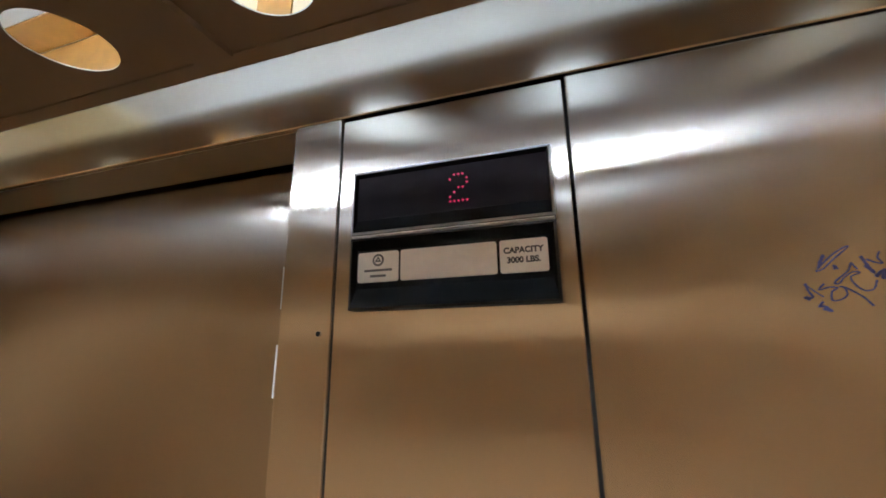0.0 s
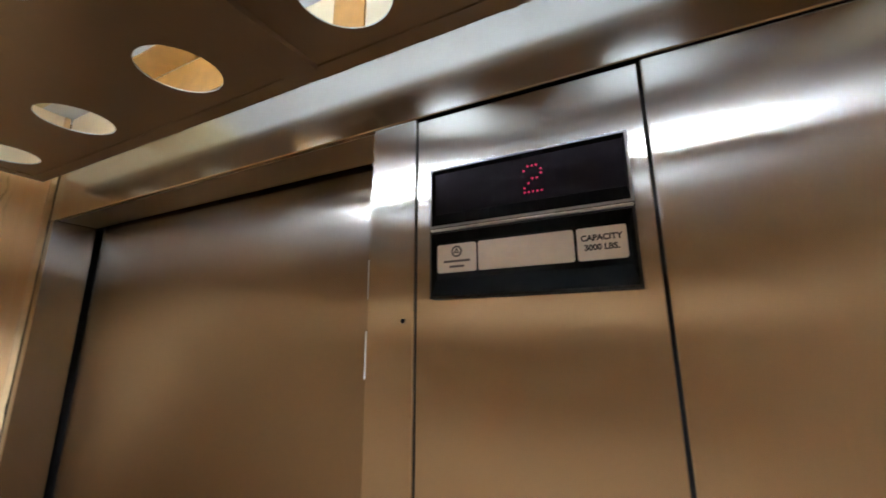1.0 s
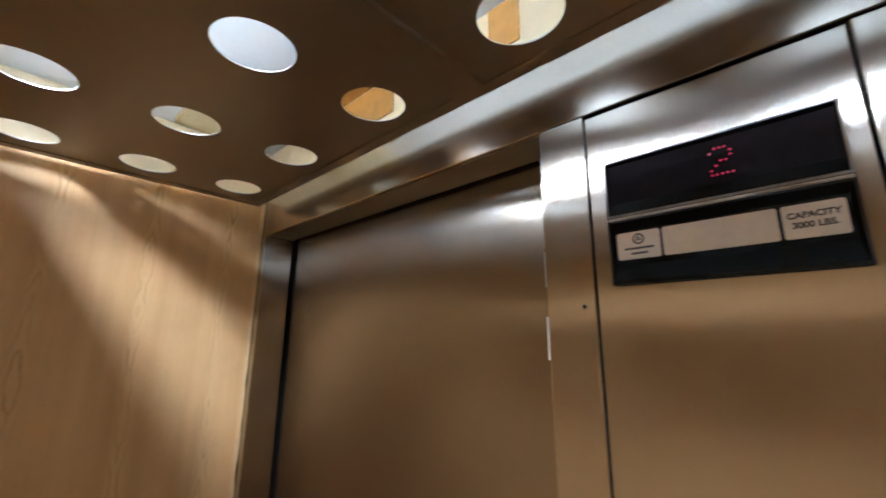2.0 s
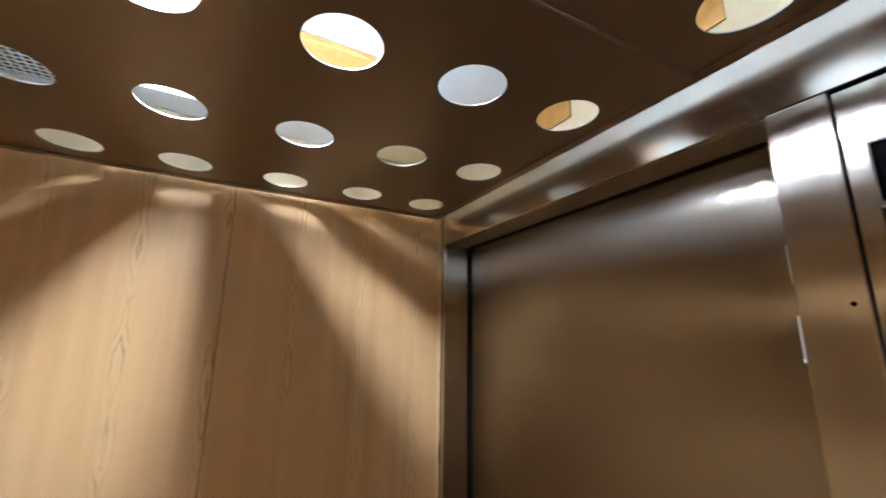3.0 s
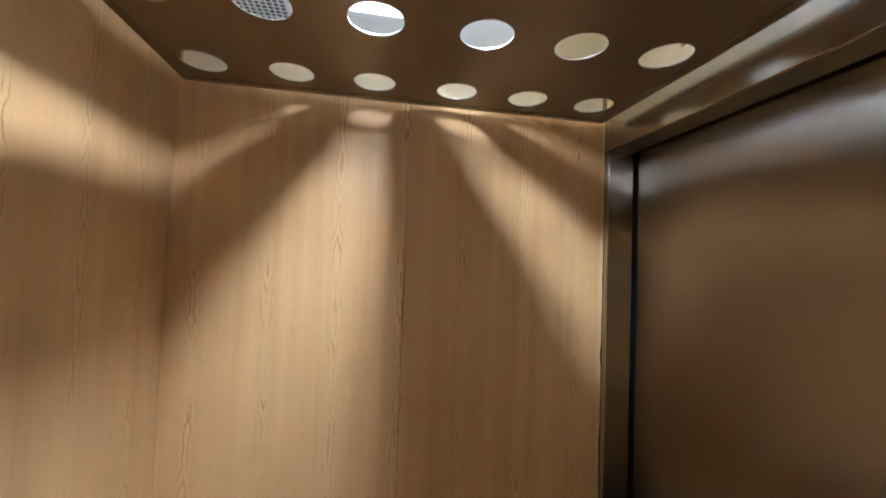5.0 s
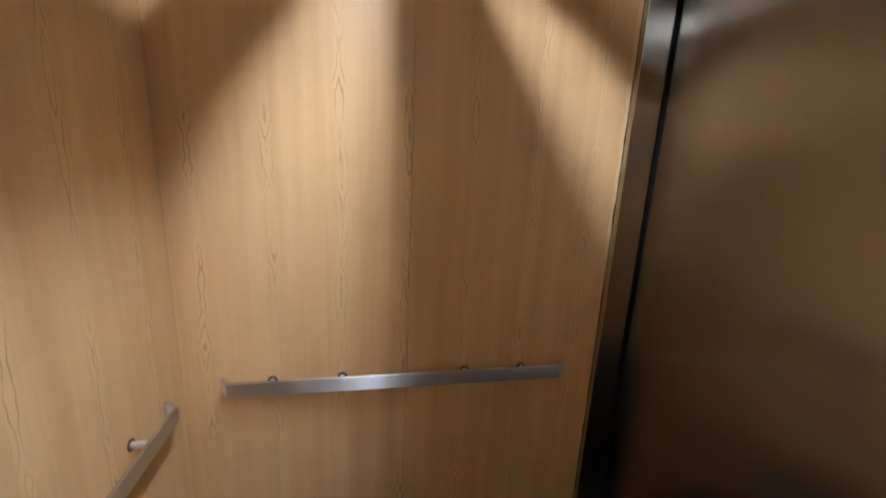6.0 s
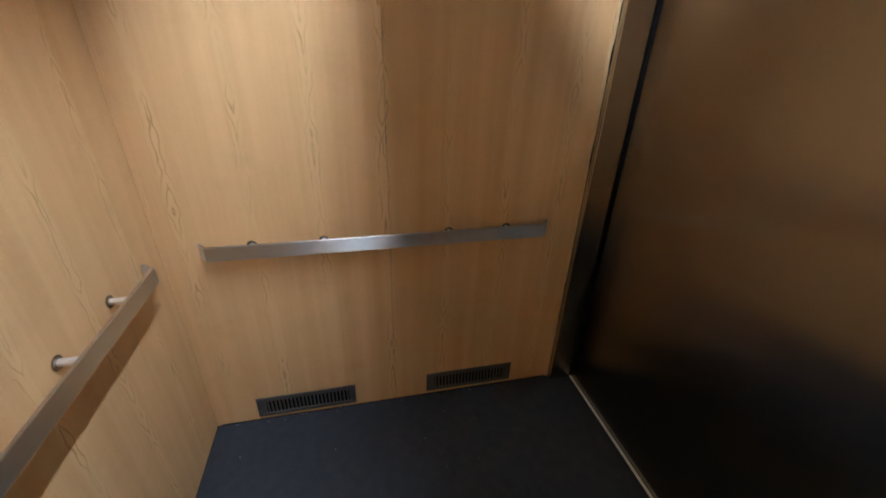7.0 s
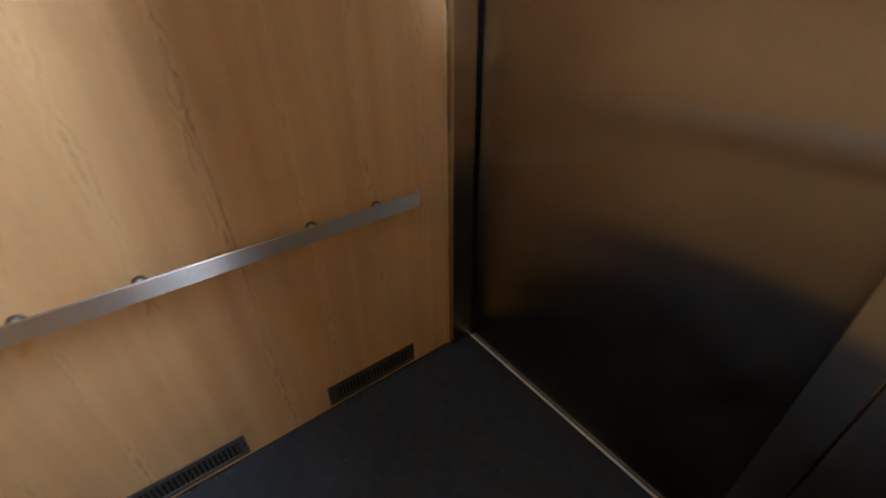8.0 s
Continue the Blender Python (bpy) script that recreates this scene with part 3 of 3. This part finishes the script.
stroke([(-3, 12), (0, 16), (10, 26), (19, 32), (20, 31), (10, 22), (2, 14), (-3, 12)])
stroke([(4, 26), (1, 20), (-1, 15)], 0.003)
stroke([(9, 17), (9, 13), (10, 16), (11, 13)])
stroke([(20, 18), (17, 11), (9, 4), (7, 1), (10, 1), (14, 6), (20, 10), (24, 9), (18, 6), (19, 0), (24, -6), (30, -5), (33, 2)])
stroke([(20, 18), (22, 14), (23, 12)])
stroke([(27, 23), (30, 14), (33, 8), (28, 15)], 0.0024)
stroke([(30, 20), (35, 17), (39, 16), (37, 21), (39, 26)])
stroke([(33, 5), (36, 8), (40, 10), (37, 4), (41, 4)], 0.003)
stroke([(0, 1), (-4, -4), (3, -2), (8, -3), (4, -6), (3, -13), (8, -13), (13, -9), (12, -3), (9, -2), (13, -3), (22, -11), (27, -19)])
stroke([(-12, 2), (-11, -4), (-9, -10), (-14, -10), (-11, -12)], 0.0022)
stroke([(-3, -14), (-6, -18), (-3, -18), (1, -22), (-4, -20)], 0.0022)
stroke([(-11, 0), (-6, -6), (-2, -10)], 0.0008)

# white residue on the column's edge
for z0, z1, lap in ((1.757, 1.822, 0.0016), (1.868, 1.925, 0.0004)):
    bm = box(B(), X_COL - 0.0012, X_COL + lap, 0.0005, 0.022, z0, z1, 0.0004)
    for v in bm.verts:
        v.co.x += 0.0006 * math.sin(v.co.z * 310)
    tagged(part("tape_strip", bm, M_TAPE), "peeling strip of white tape on the column edge", "tape", "tape strips")

# pale crumbs on the floor by the wall
bm = B()
rng = random.Random(4)
for i in range(46):
    near = rng.random() < 0.6
    x = rng.uniform(0.004, 0.02) if near else rng.uniform(0.03, 0.9)
    y = rng.uniform(-1.44, 0.05)
    s = rng.uniform(0.0008, 0.0028)
    m = pose(x, y, s * 0.5, rng.uniform(0, 90), rng.uniform(0, 90), rng.uniform(0, 90)) @ Matrix.Diagonal((s, s * rng.uniform(0.5, 1), s * 0.6, 1))
    bmesh.ops.create_icosphere(bm, subdivisions=1, radius=0.7, matrix=m)
tagged(part("crumbs", bm, M_CRUMB), "scattered pale crumbs on the dark floor", "crumbs", kind="stuff")

# extract grille on the canopy
gx, gy, gs = 0.135, -1.235, 0.26
grille = tagged(empty("ceiling_vent", (gx, gy, ZT)), "white square egg-crate extract grille on the canopy", "vent")
bm = box(B(), gx - gs / 2, gx + gs / 2, gy - gs / 2, gy - gs / 2 + 0.014, ZT - 0.012, ZT - 0.0005)
box(bm, gx - gs / 2, gx + gs / 2, gy + gs / 2 - 0.014, gy + gs / 2, ZT - 0.012, ZT - 0.0005)
box(bm, gx - gs / 2, gx - gs / 2 + 0.014, gy - gs / 2 + 0.014, gy + gs / 2 - 0.014, ZT - 0.012, ZT - 0.0005)
box(bm, gx + gs / 2 - 0.014, gx + gs / 2, gy - gs / 2 + 0.014, gy + gs / 2 - 0.014, ZT - 0.012, ZT - 0.0005)
under(grille, part("frame", bm, M_WHITE))
under(grille, part("backing", box(B(), gx - gs / 2 + 0.01, gx + gs / 2 - 0.01, gy - gs / 2 + 0.01, gy + gs / 2 - 0.01, ZT - 0.0025, ZT - 0.0005), M_DARK, None, "near-black sheet painting the shade of the fan opening"))
inner = gs - 0.028
for axis in (0, 1):
    first = None
    for i in range(1, 13):
        q = -inner / 2 + inner * i / 13
        if first is None:
            bm = box(B(), -0.0022, 0.0022, -inner / 2, inner / 2, -0.0012, 0.0012) if axis == 0 else box(B(), -inner / 2, inner / 2, -0.0022, 0.0022, -0.0010, 0.0010)
            ob = part("bar", bm, M_WHITE)
            first = ob.data
        else:
            ob = new("bar", first)
        ob.location = (gx + (q if axis == 0 else 0), gy + (q if axis == 1 else 0), ZT - 0.0072)
        under(grille, ob)
